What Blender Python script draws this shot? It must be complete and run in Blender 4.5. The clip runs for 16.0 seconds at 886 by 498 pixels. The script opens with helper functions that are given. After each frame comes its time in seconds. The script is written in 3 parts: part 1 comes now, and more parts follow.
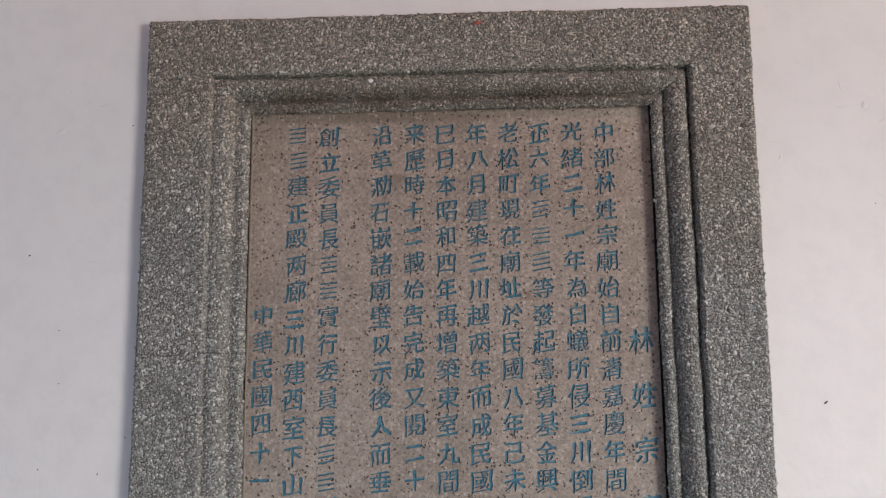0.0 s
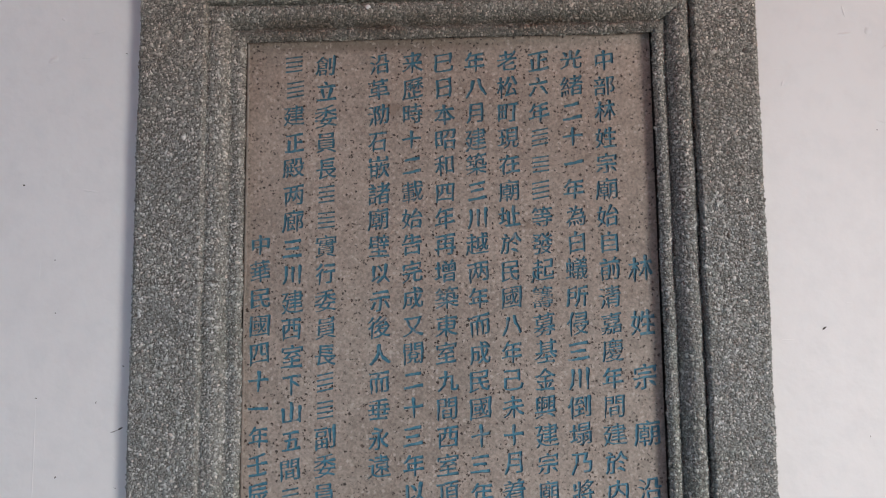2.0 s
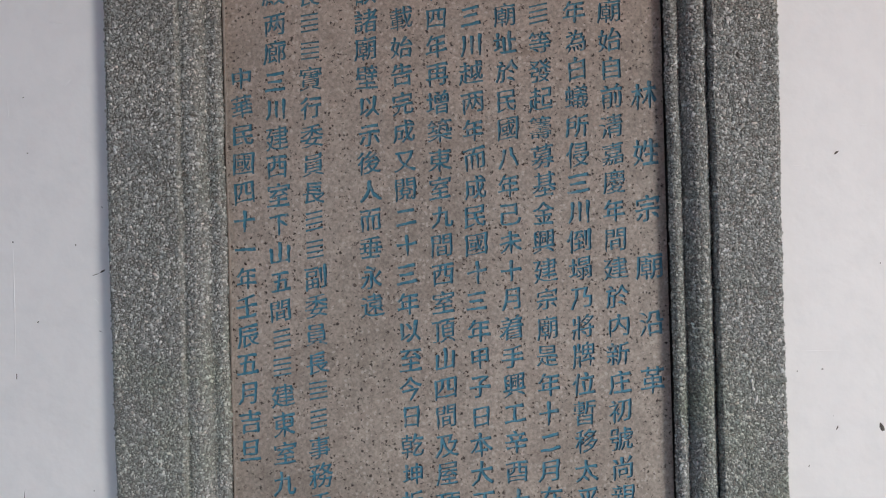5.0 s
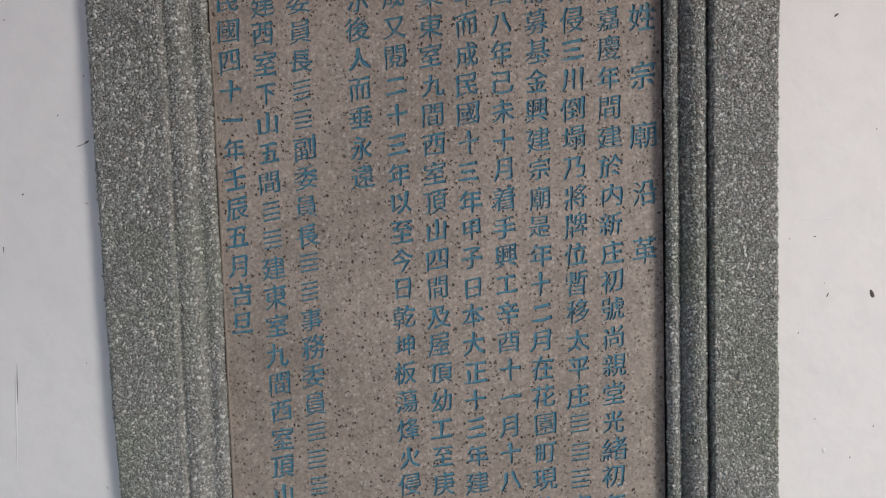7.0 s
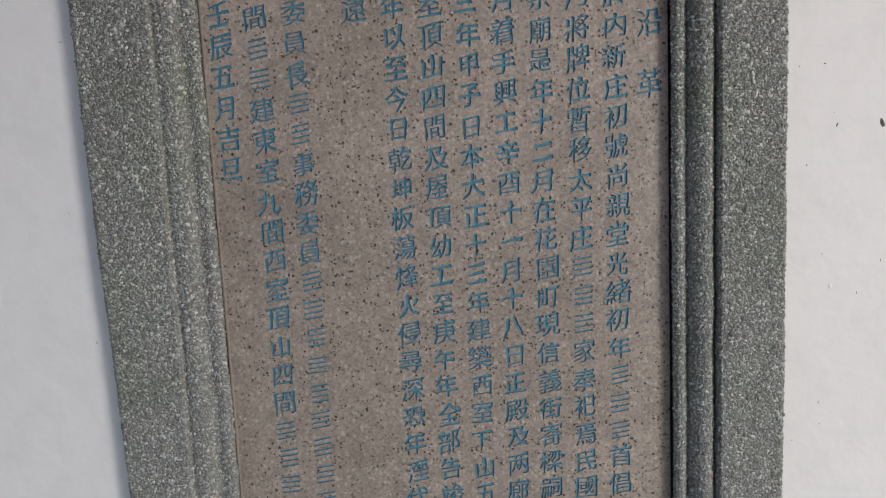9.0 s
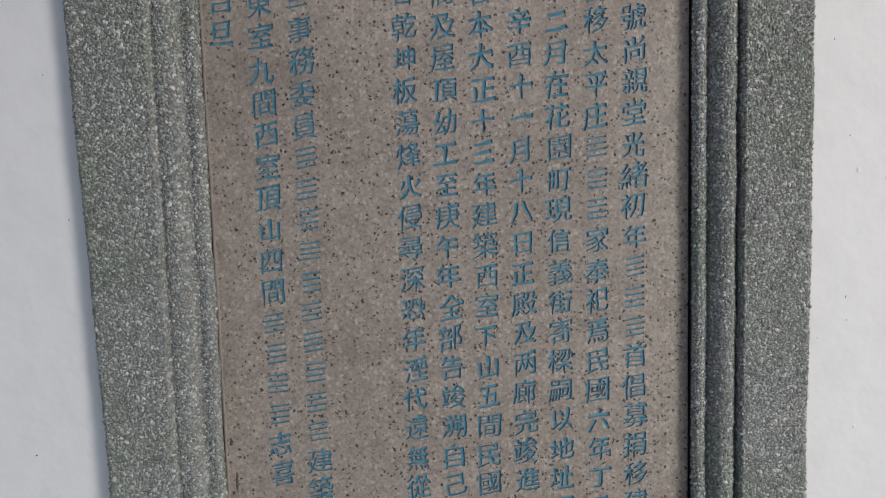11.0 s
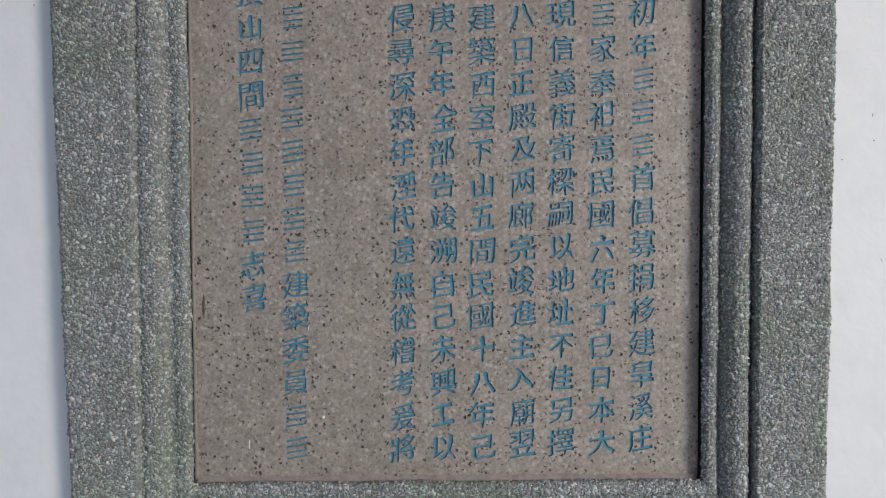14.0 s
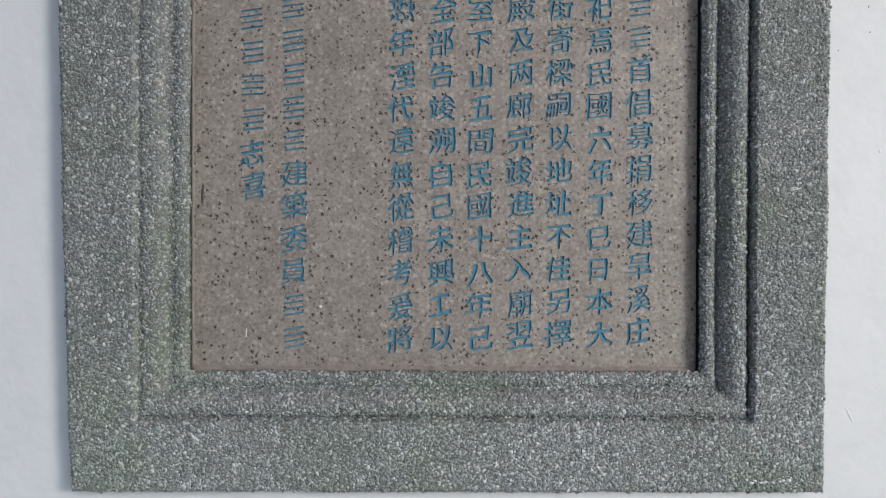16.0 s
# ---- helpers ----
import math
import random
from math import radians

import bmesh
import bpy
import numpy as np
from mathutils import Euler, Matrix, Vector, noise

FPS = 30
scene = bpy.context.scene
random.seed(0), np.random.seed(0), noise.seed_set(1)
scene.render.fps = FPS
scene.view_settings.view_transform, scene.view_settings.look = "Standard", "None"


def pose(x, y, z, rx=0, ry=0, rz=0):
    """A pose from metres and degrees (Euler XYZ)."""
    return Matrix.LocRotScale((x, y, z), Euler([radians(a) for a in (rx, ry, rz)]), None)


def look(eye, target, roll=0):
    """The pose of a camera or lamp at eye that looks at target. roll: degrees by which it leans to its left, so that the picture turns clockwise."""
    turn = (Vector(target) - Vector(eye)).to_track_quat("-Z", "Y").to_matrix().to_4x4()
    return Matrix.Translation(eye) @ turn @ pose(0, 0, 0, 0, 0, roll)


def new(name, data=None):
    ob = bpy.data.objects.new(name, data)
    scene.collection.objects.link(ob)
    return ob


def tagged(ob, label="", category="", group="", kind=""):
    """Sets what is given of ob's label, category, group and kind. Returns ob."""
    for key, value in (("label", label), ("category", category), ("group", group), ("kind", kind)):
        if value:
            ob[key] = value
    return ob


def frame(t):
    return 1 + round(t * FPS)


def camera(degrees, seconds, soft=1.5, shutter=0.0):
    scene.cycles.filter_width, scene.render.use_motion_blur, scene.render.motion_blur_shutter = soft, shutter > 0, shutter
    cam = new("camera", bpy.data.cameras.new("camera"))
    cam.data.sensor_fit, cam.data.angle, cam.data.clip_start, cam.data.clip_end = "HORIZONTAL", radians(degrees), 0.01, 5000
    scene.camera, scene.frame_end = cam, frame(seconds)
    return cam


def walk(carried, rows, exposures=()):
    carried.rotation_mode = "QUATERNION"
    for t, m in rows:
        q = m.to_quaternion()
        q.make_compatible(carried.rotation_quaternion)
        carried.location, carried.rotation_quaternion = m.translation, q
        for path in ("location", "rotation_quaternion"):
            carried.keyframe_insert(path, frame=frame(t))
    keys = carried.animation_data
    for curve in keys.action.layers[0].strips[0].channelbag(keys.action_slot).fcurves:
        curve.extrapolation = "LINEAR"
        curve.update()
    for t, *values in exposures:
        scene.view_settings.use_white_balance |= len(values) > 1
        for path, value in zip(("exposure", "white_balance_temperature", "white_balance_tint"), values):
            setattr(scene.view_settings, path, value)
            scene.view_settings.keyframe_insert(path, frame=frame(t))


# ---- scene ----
cam = camera(61.9, 16.0, soft=1.1)
PATH = [
    (0, (0.034, -1.027, 1.676), (-0.051, 0.953, 1.944), -0.5),
    (0.5, (0.034, -1.031, 1.664), (-0.046, 0.951, 1.922), -0.7),
    (1, (0.036, -1.029, 1.65), (-0.046, 0.954, 1.891), -0.3),
    (1.5, (0.03, -1.023, 1.63), (-0.044, 0.962, 1.861), -0.3),
    (2, (0.029, -1.013, 1.611), (-0.046, 0.975, 1.816), -0.6),
    (2.5, (0.027, -1.004, 1.597), (-0.048, 0.987, 1.765), -0.6),
    (3, (0.026, -0.992, 1.576), (-0.048, 1.002, 1.714), -0.9),
    (3.5, (0.028, -0.981, 1.553), (-0.047, 1.014, 1.663), -1.4),
    (4, (0.029, -0.974, 1.533), (-0.044, 1.023, 1.613), -1.5),
    (6.5, (0.028, -0.944, 1.416), (-0.03, 1.053, 1.316), -1.6),
    (7, (0.029, -0.95, 1.391), (-0.027, 1.045, 1.257), -1.7),
    (7.5, (0.031, -0.954, 1.354), (-0.025, 1.039, 1.199), -1.7),
    (8, (0.026, -0.953, 1.326), (-0.024, 1.035, 1.12), -2.4),
    (8.5, (0.017, -0.941, 1.282), (-0.019, 1.046, 1.056), -2.4),
    (9, (0.007, -0.929, 1.248), (-0.013, 1.054, 0.985), -2.7),
    (11.5, (-0.028, -0.869, 1.025), (0.016, 1.122, 0.84), -1.3),
    (12, (-0.027, -0.854, 0.994), (0.021, 1.135, 0.789), -0.8),
    (12.5, (-0.029, -0.841, 0.951), (0.027, 1.148, 0.747), -0.7),
    (13, (-0.027, -0.834, 0.899), (0.024, 1.158, 0.719), -0.5),
    (13.5, (-0.02, -0.835, 0.851), (0.014, 1.161, 0.725), -0.4),
    (14, (-0.014, -0.829, 0.791), (0.007, 1.17, 0.718), -0.2),
    (14.5, (-0.006, -0.827, 0.732), (-0.002, 1.172, 0.712), -0.1),
    (15, (-0.006, -0.835, 0.699), (0.001, 1.165, 0.692), 0.2),
    (15.5, (-0.005, -0.833, 0.659), (-0.002, 1.167, 0.664), 0.1),
    (16, (-0.008, -0.835, 0.644), (0.004, 1.165, 0.626), 0.2),
]
walk(cam, [(t, look(eye, target, roll)) for t, eye, target, roll in PATH],
     [(0, -0.12, 6380, 6), (4, -0.18, 6130, 4), (7.5, -0.30, 6420, 5), (9, -0.35, 6370, 4), (12.5, -0.31, 6130, 3), (16, -0.24, 6020, 2)])

# ---- light ----
world = bpy.data.worlds.new("sky")
scene.world = world
world.use_nodes = True
wn = world.node_tree.nodes
sky = wn.new("ShaderNodeTexSky")
sky.sky_type = "NISHITA"
sky.sun_disc = False
sky.sun_elevation, sky.sun_rotation = radians(42), radians(95)
wn["Background"].inputs["Strength"].default_value = 0.15
world.node_tree.links.new(sky.outputs["Color"], wn["Background"].inputs["Color"])

# bright overcast over the courtyard; the eave shades the top of the wall
sun_data = bpy.data.lights.new("sun", "SUN")
sun_data.energy, sun_data.angle, sun_data.color = 1.3, radians(45), (1.0, 0.99, 0.97)
sun = new("sun", sun_data)
sun.matrix_world = look((3.0, -4.2, 4.8), (0, 0, 1.0))

# daylight in the doorway at the end of the gallery
door_data = bpy.data.lights.new("doorway_daylight", "AREA")
door_data.shape, door_data.size, door_data.size_y, door_data.energy, door_data.color = "RECTANGLE", 1.0, 1.1, 64, (1.0, 0.91, 0.86)
doorway_daylight = new("doorway_daylight", door_data)
doorway_daylight.matrix_world = look((2.9, -2.7, 1.3), (0.0, -0.3, 0.65))
door_data.spread = radians(130)

# ---- materials ----


def material(name, rough=0.8):
    m = bpy.data.materials.new(name)
    m.use_nodes = True
    b = m.node_tree.nodes["Principled BSDF"]
    b.inputs["Roughness"].default_value = rough
    return m, m.node_tree, b


def node(tree, kind, **props):
    n = tree.nodes.new(kind)
    for k, v in props.items():
        if k in n.inputs:
            n.inputs[k].default_value = v
    return n


def noise_node(tree, scale, detail=4.0, rough=0.55):
    tc = tree.nodes.new("ShaderNodeNewGeometry")
    n = node(tree, "ShaderNodeTexNoise", Scale=scale, Detail=detail, Roughness=rough)
    # turned out of the upright, so that the flat faces cut no lattice plane of the noise
    m = tree.nodes.new("ShaderNodeMapping")
    m.inputs["Location"].default_value, m.inputs["Rotation"].default_value = (3.137, 1.371, 2.293), (0.61, 0.37, 0.83)
    tree.links.new(tc.outputs["Position"], m.inputs["Vector"])
    tree.links.new(m.outputs["Vector"], n.inputs["Vector"])
    return n


def ramp(tree, source, stops):
    r = tree.nodes.new("ShaderNodeValToRGB")
    while len(r.color_ramp.elements) < len(stops):
        r.color_ramp.elements.new(0.5)
    for e, (p, c) in zip(r.color_ramp.elements, stops):
        e.position, e.color = p, (*c, 1) if len(c) == 3 else c
    tree.links.new(source, r.inputs["Fac"])
    return r.outputs["Color"]


def mix(tree, fac, a, b, blend="MIX"):
    n = tree.nodes.new("ShaderNodeMix")
    n.data_type, n.blend_type = "RGBA", blend
    for slot, v in ((0, fac), (6, a), (7, b)):
        if isinstance(v, (int, float)):
            n.inputs[slot].default_value = v
        elif isinstance(v, tuple):
            n.inputs[slot].default_value = (*v, 1)
        else:
            tree.links.new(v, n.inputs[slot])
    return n.outputs[2]


def bump(tree, bsdf, height, strength, distance):
    n = node(tree, "ShaderNodeBump", Strength=strength, Distance=distance)
    tree.links.new(height, n.inputs["Height"])
    tree.links.new(n.outputs["Normal"], bsdf.inputs["Normal"])


def height(tree, low, high, wander=0.25):
    """0 below one height and 1 above another, the line between them wandering."""
    g = tree.nodes.new("ShaderNodeNewGeometry")
    sep = tree.nodes.new("ShaderNodeSeparateXYZ")
    tree.links.new(g.outputs["Position"], sep.inputs["Vector"])
    add = tree.nodes.new("ShaderNodeMath")
    add.operation = "MULTIPLY_ADD"
    add.inputs[1].default_value = wander * 2
    tree.links.new(noise_node(tree, 6, 5, 0.6).outputs["Fac"], add.inputs[0])
    tree.links.new(sep.outputs["Z"], add.inputs[2])
    fit = tree.nodes.new("ShaderNodeMapRange")
    fit.inputs["From Min"].default_value, fit.inputs["From Max"].default_value = low + wander, high + wander
    tree.links.new(add.outputs["Value"], fit.inputs["Value"])
    return fit.outputs["Result"]


def grey(v):
    return (v, v, v)


# white lime-washed plaster: brushed, faintly blotched
PLASTER, t_, b_ = material("plaster", 0.62)
blot = noise_node(t_, 2.2, 5)
fine = noise_node(t_, 26, 6, 0.6)
c1 = ramp(t_, blot.outputs["Fac"], [(0.30, (0.765, 0.76, 0.75)), (0.70, (0.81, 0.805, 0.795))])
c2 = ramp(t_, fine.outputs["Fac"], [(0.34, (0.93, 0.935, 0.94)), (0.55, (1, 1, 1))])
t_.links.new(mix(t_, 0.6, c1, c2, "MULTIPLY"), b_.inputs["Base Color"])
bump(t_, b_, mix(t_, 0.25, noise_node(t_, 7, 4).outputs["Fac"], noise_node(t_, 45, 4).outputs["Fac"]), 0.3, 0.01)

# plain plaster, timber and paving of the gallery out of sight
CEIL, t_, b_ = material("ceiling_timber", 0.6)
cn = noise_node(t_, 7, 5)
t_.links.new(ramp(t_, cn.outputs["Fac"], [(0.3, (0.54, 0.12, 0.075)), (0.7, (0.64, 0.17, 0.11))]), b_.inputs["Base Color"])
PAVE, t_, b_ = material("grey_paving", 0.7)
cn = noise_node(t_, 12, 6)
t_.links.new(ramp(t_, cn.outputs["Fac"], [(0.3, (0.25, 0.27, 0.27)), (0.7, (0.38, 0.40, 0.40))]), b_.inputs["Base Color"])

# pinkish brown granite with black mica flakes and pale feldspar
GRANITE, t_, b_ = material("brown_granite", 0.55)
big = noise_node(t_, 4.5, 4)
mid = noise_node(t_, 48, 6, 0.7)
grain = noise_node(t_, 240, 5, 0.7)
base = ramp(t_, big.outputs["Fac"], [(0.3, (0.262, 0.226, 0.190)), (0.7, (0.345, 0.300, 0.256))])
base = mix(t_, 0.55, base, ramp(t_, mid.outputs["Fac"], [(0.3, grey(0.62)), (0.7, grey(1.34))]), "MULTIPLY")
base = mix(t_, 0.8, base, ramp(t_, grain.outputs["Fac"], [(0.3, grey(0.55)), (0.7, grey(1.45))]), "MULTIPLY")
geo = t_.nodes.new("ShaderNodeNewGeometry")


def specks(tree, scale, keep, size, cluster, low, high):
    """A mask of small scattered grains, gathered in loose drifts."""
    wob = noise_node(tree, 330, 4, 0.7)
    shift = mix(tree, 0.009, geo.outputs["Position"], wob.outputs["Color"], "ADD")
    v = node(tree, "ShaderNodeTexVoronoi", Scale=scale)
    tree.links.new(shift, v.inputs["Vector"])
    near = ramp(tree, v.outputs["Distance"], [(size * 0.75, grey(1)), (size, grey(0))])
    sep = tree.nodes.new("ShaderNodeSeparateColor")
    tree.links.new(v.outputs["Color"], sep.inputs["Color"])
    pick = ramp(tree, sep.outputs["Red"], [(keep, grey(1)), (keep + 0.01, grey(0))])
    drift = ramp(tree, noise_node(tree, cluster, 3).outputs["Fac"], [(low, grey(0)), (high, grey(1))])
    return mix(tree, 1.0, mix(tree, 1.0, near, pick, "MULTIPLY"), drift, "MULTIPLY")


def stain_and_shade(tree, x, z, rx, rz, deep):
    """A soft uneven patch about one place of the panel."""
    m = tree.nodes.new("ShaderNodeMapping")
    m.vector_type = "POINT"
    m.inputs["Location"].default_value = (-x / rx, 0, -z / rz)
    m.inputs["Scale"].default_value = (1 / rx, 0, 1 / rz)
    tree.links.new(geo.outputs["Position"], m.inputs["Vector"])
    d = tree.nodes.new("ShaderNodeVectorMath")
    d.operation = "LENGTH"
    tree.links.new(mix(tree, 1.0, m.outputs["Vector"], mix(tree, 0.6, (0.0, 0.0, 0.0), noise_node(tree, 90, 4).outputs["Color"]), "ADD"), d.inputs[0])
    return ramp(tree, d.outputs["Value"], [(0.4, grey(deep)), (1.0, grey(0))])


# three brown stains, then the shade below the top rail, put into the colour
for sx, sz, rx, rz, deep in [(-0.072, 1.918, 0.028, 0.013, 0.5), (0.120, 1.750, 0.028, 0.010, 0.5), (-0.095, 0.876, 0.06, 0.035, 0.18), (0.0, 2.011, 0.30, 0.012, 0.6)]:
    base = mix(t_, stain_and_shade(t_, sx, sz, rx, rz, deep), base, (0.15, 0.115, 0.085))
base = mix(t_, mix(t_, 0.6, (0.0, 0.0, 0.0), specks(t_, 190, 0.3, 0.46, 30, 0.40, 0.5)), base, (0.50, 0.45, 0.40))
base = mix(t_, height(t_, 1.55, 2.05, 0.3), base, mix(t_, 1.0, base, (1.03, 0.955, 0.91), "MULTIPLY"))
for scale, keep, size, cluster, low, high in [(215, 0.10, 0.40, 8, 0.22, 0.38), (330, 0.06, 0.42, 15, 0.30, 0.44), (235, 0.16, 0.42, 24, 0.48, 0.54), (150, 0.03, 0.30, 12, 0.3, 0.4)]:
    base = mix(t_, specks(t_, scale, keep, size, cluster, low, high), base, (0.034, 0.025, 0.02))
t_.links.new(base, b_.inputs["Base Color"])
bump(t_, b_, grain.outputs["Fac"], 0.25, 0.0015)

# blue paint in the cut strokes, worn thin in places
PAINT, t_, b_ = material("blue_paint", 0.6)
pn = noise_node(t_, 120, 5, 0.65)
pl = noise_node(t_, 18, 3)
col = ramp(t_, pn.outputs["Fac"], [(0.28, (0.026, 0.115, 0.175)), (0.5, (0.05, 0.20, 0.29)), (0.72, (0.14, 0.31, 0.39))])
col = mix(t_, ramp(t_, pl.outputs["Fac"], [(0.35, grey(0)), (0.7, grey(0.5))]), col, (0.06, 0.19, 0.25))
# weaker light near the top, put into the paint: darker and less blue
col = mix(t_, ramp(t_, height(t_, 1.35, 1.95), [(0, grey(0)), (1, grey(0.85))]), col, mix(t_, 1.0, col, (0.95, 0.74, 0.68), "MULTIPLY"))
powder = mix(t_, 1.0, ramp(t_, noise_node(t_, 55, 5, 0.65).outputs["Fac"], [(0.36, grey(0)), (0.66, grey(0.7))]), ramp(t_, height(t_, 0.9, 1.5), [(0, grey(1)), (1, grey(0.15))]), "MULTIPLY")
col = mix(t_, powder, col, (0.12, 0.285, 0.365))
worn = ramp(t_, noise_node(t_, 75, 5, 0.7).outputs["Fac"], [(0.56, grey(0)), (0.70, grey(0.75))])
col = mix(t_, worn, col, (0.27, 0.27, 0.26))
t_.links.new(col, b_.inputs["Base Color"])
bump(t_, b_, pn.outputs["Fac"], 0.3, 0.001)

# cement between the pebbles of the washed finish
MORTAR, t_, b_ = material("grey_mortar", 0.9)
mn = noise_node(t_, 160, 5)
dark = ramp(t_, mn.outputs["Fac"], [(0.3, (0.07, 0.066, 0.058)), (0.7, (0.13, 0.124, 0.11))])
dusty = ramp(t_, mn.outputs["Fac"], [(0.3, (0.12, 0.123, 0.114)), (0.7, (0.20, 0.205, 0.19))])
t_.links.new(mix(t_, height(t_, 0.9, 1.7, 0.2), dusty, dark), b_.inputs["Base Color"])
bump(t_, b_, mn.outputs["Fac"], 0.5, 0.002)

# washed grey granite pebbles, each its own tone, greened by algae in drifts
PEBBLE, t_, b_ = material("washed_pebbles", 0.42)
gp = t_.nodes.new("ShaderNodeNewGeometry")
tone = ramp(t_, gp.outputs["Random Per Island"], [(0.0, (0.140, 0.145, 0.136)), (0.25, (0.210, 0.219, 0.205)), (0.62, (0.295, 0.306, 0.288)), (0.86, (0.44, 0.45, 0.43)), (1.0, (0.70, 0.705, 0.685))])
dust = ramp(t_, height(t_, 0.9, 1.7, 0.2), [(0, grey(0.22)), (1, grey(0))])
tone = mix(t_, dust, tone, (0.29, 0.307, 0.295))
moss = noise_node(t_, 5.5, 5, 0.6)
moss_mask = mix(t_, 1.0, ramp(t_, moss.outputs["Fac"], [(0.46, grey(0)), (0.66, grey(0.62))]), ramp(t_, height(t_, 1.35, 1.75), [(0, grey(1)), (1, grey(0))]), "MULTIPLY")
tone = mix(t_, moss_mask, tone, mix(t_, 1.0, tone, (0.70, 0.80, 0.60), "MULTIPLY"))
# paler and a little bluer towards the foot of the tablet
tone = mix(t_, ramp(t_, height(t_, 0.40, 0.56, 0.06), [(0, grey(0.8)), (1, grey(0))]), tone, mix(t_, 1.0, tone, (1.24, 1.25, 1.27), "MULTIPLY"))
# browner and a little darker towards the top, above a wandering line
brown_top = ramp(t_, height(t_, 1.65, 2.1, 0.35), [(0, grey(0)), (1, grey(1))])
tone = mix(t_, brown_top, tone, mix(t_, 1.0, tone, (1.0, 0.90, 0.81), "MULTIPLY"))
hue = t_.nodes.new("ShaderNodeTexWhiteNoise")
hue.noise_dimensions = "1D"
t_.links.new(gp.outputs["Random Per Island"], hue.inputs["W"])
tint = ramp(t_, hue.outputs["Value"], [(0.0, (1.22, 0.98, 0.86)), (0.14, (1.06, 1.0, 0.94)), (0.3, (1.0, 1.0, 1.0)), (0.8, (1.0, 1.0, 1.0)), (1.0, (0.93, 1.0, 1.06))])
tone = mix(t_, 0.45, tone, tint, "MULTIPLY")
# shade on the top moulding's underside, put into the colour with brown dirt
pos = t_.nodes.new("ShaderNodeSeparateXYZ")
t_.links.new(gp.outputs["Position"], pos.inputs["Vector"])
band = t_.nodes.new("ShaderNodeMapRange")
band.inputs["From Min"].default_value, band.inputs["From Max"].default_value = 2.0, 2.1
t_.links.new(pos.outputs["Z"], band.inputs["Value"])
underside_shade = ramp(t_, band.outputs["Result"], [(0.10, grey(0)), (0.17, grey(0.9)), (0.32, grey(1)), (0.50, grey(0.45)), (0.62, grey(0))])
underside_shade = mix(t_, 1.0, underside_shade, ramp(t_, noise_node(t_, 11, 4).outputs["Fac"], [(0.36, grey(0.25)), (0.56, grey(1))]), "MULTIPLY")
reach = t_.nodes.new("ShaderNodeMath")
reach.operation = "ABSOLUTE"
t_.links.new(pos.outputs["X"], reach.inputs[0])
underside_shade = mix(t_, 1.0, underside_shade, ramp(t_, reach.outputs["Value"], [(0.255, grey(1)), (0.315, grey(0))]), "MULTIPLY")
tone = mix(t_, underside_shade, tone, mix(t_, 1.0, tone, (0.48, 0.41, 0.36), "MULTIPLY"))
soot = noise_node(t_, 9, 6, 0.65)
tone = mix(t_, 1.0, tone, ramp(t_, soot.outputs["Fac"], [(0.3, grey(0.86)), (0.62, grey(1.03))]), "MULTIPLY")
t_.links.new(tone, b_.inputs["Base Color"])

SMEAR, t_, b_ = material("pale_mortar", 0.85)
t_.links.new(ramp(t_, noise_node(t_, 130, 5).outputs["Fac"], [(0.3, (0.22, 0.19, 0.165)), (0.7, (0.33, 0.29, 0.255))]), b_.inputs["Base Color"])
CHIP, t_, b_ = material("bare_render", 0.9)
t_.links.new(ramp(t_, noise_node(t_, 300, 3).outputs["Fac"], [(0.3, (0.05, 0.045, 0.04)), (0.7, (0.14, 0.125, 0.11))]), b_.inputs["Base Color"])
STAIN, t_, b_ = material("brown_stain", 0.7)
t_.links.new(ramp(t_, noise_node(t_, 150, 4).outputs["Fac"], [(0.35, (0.07, 0.055, 0.045)), (0.65, (0.20, 0.17, 0.145))]), b_.inputs["Base Color"])
WHITE, t_, b_ = material("white_paint_drop", 0.6)
t_.links.new(ramp(t_, noise_node(t_, 200, 3).outputs["Fac"], [(0.3, (0.66, 0.65, 0.62)), (0.7, (0.82, 0.81, 0.78))]), b_.inputs["Base Color"])
RED, t_, b_ = material("red_paint_drop", 0.6)
t_.links.new(ramp(t_, noise_node(t_, 200, 3).outputs["Fac"], [(0.3, (0.30, 0.07, 0.05)), (0.7, (0.40, 0.12, 0.09))]), b_.inputs["Base Color"])

# ---- mesh helpers ----


def mesh_of(name, verts, faces, mat, smooth=False):
    me = bpy.data.meshes.new(name)
    me.from_pydata([tuple(v) for v in verts], [], [tuple(f) for f in faces])
    me.materials.append(mat)
    if smooth:
        me.shade_smooth()
    me.update()
    return me


def part(name, me, parent, label="", kind=""):
    ob = new(name, me)
    ob.parent = parent
    return tagged(ob, label, kind=kind)


def box(name, x0, x1, y0, y1, z0, z1, mat):
    v = [(x, y, z) for x in (x0, x1) for y in (y0, y1) for z in (z0, z1)]
    f = [(0, 1, 3, 2), (4, 6, 7, 5), (0, 4, 5, 1), (2, 3, 7, 6), (0, 2, 6, 4), (1, 5, 7, 3)]
    return mesh_of(name, v, f, mat)


# ---- the gallery ----
WALL_Y = -0.016
HOLE = (-0.398, 0.402, 0.386, 2.134)  # the niche that takes the tablet


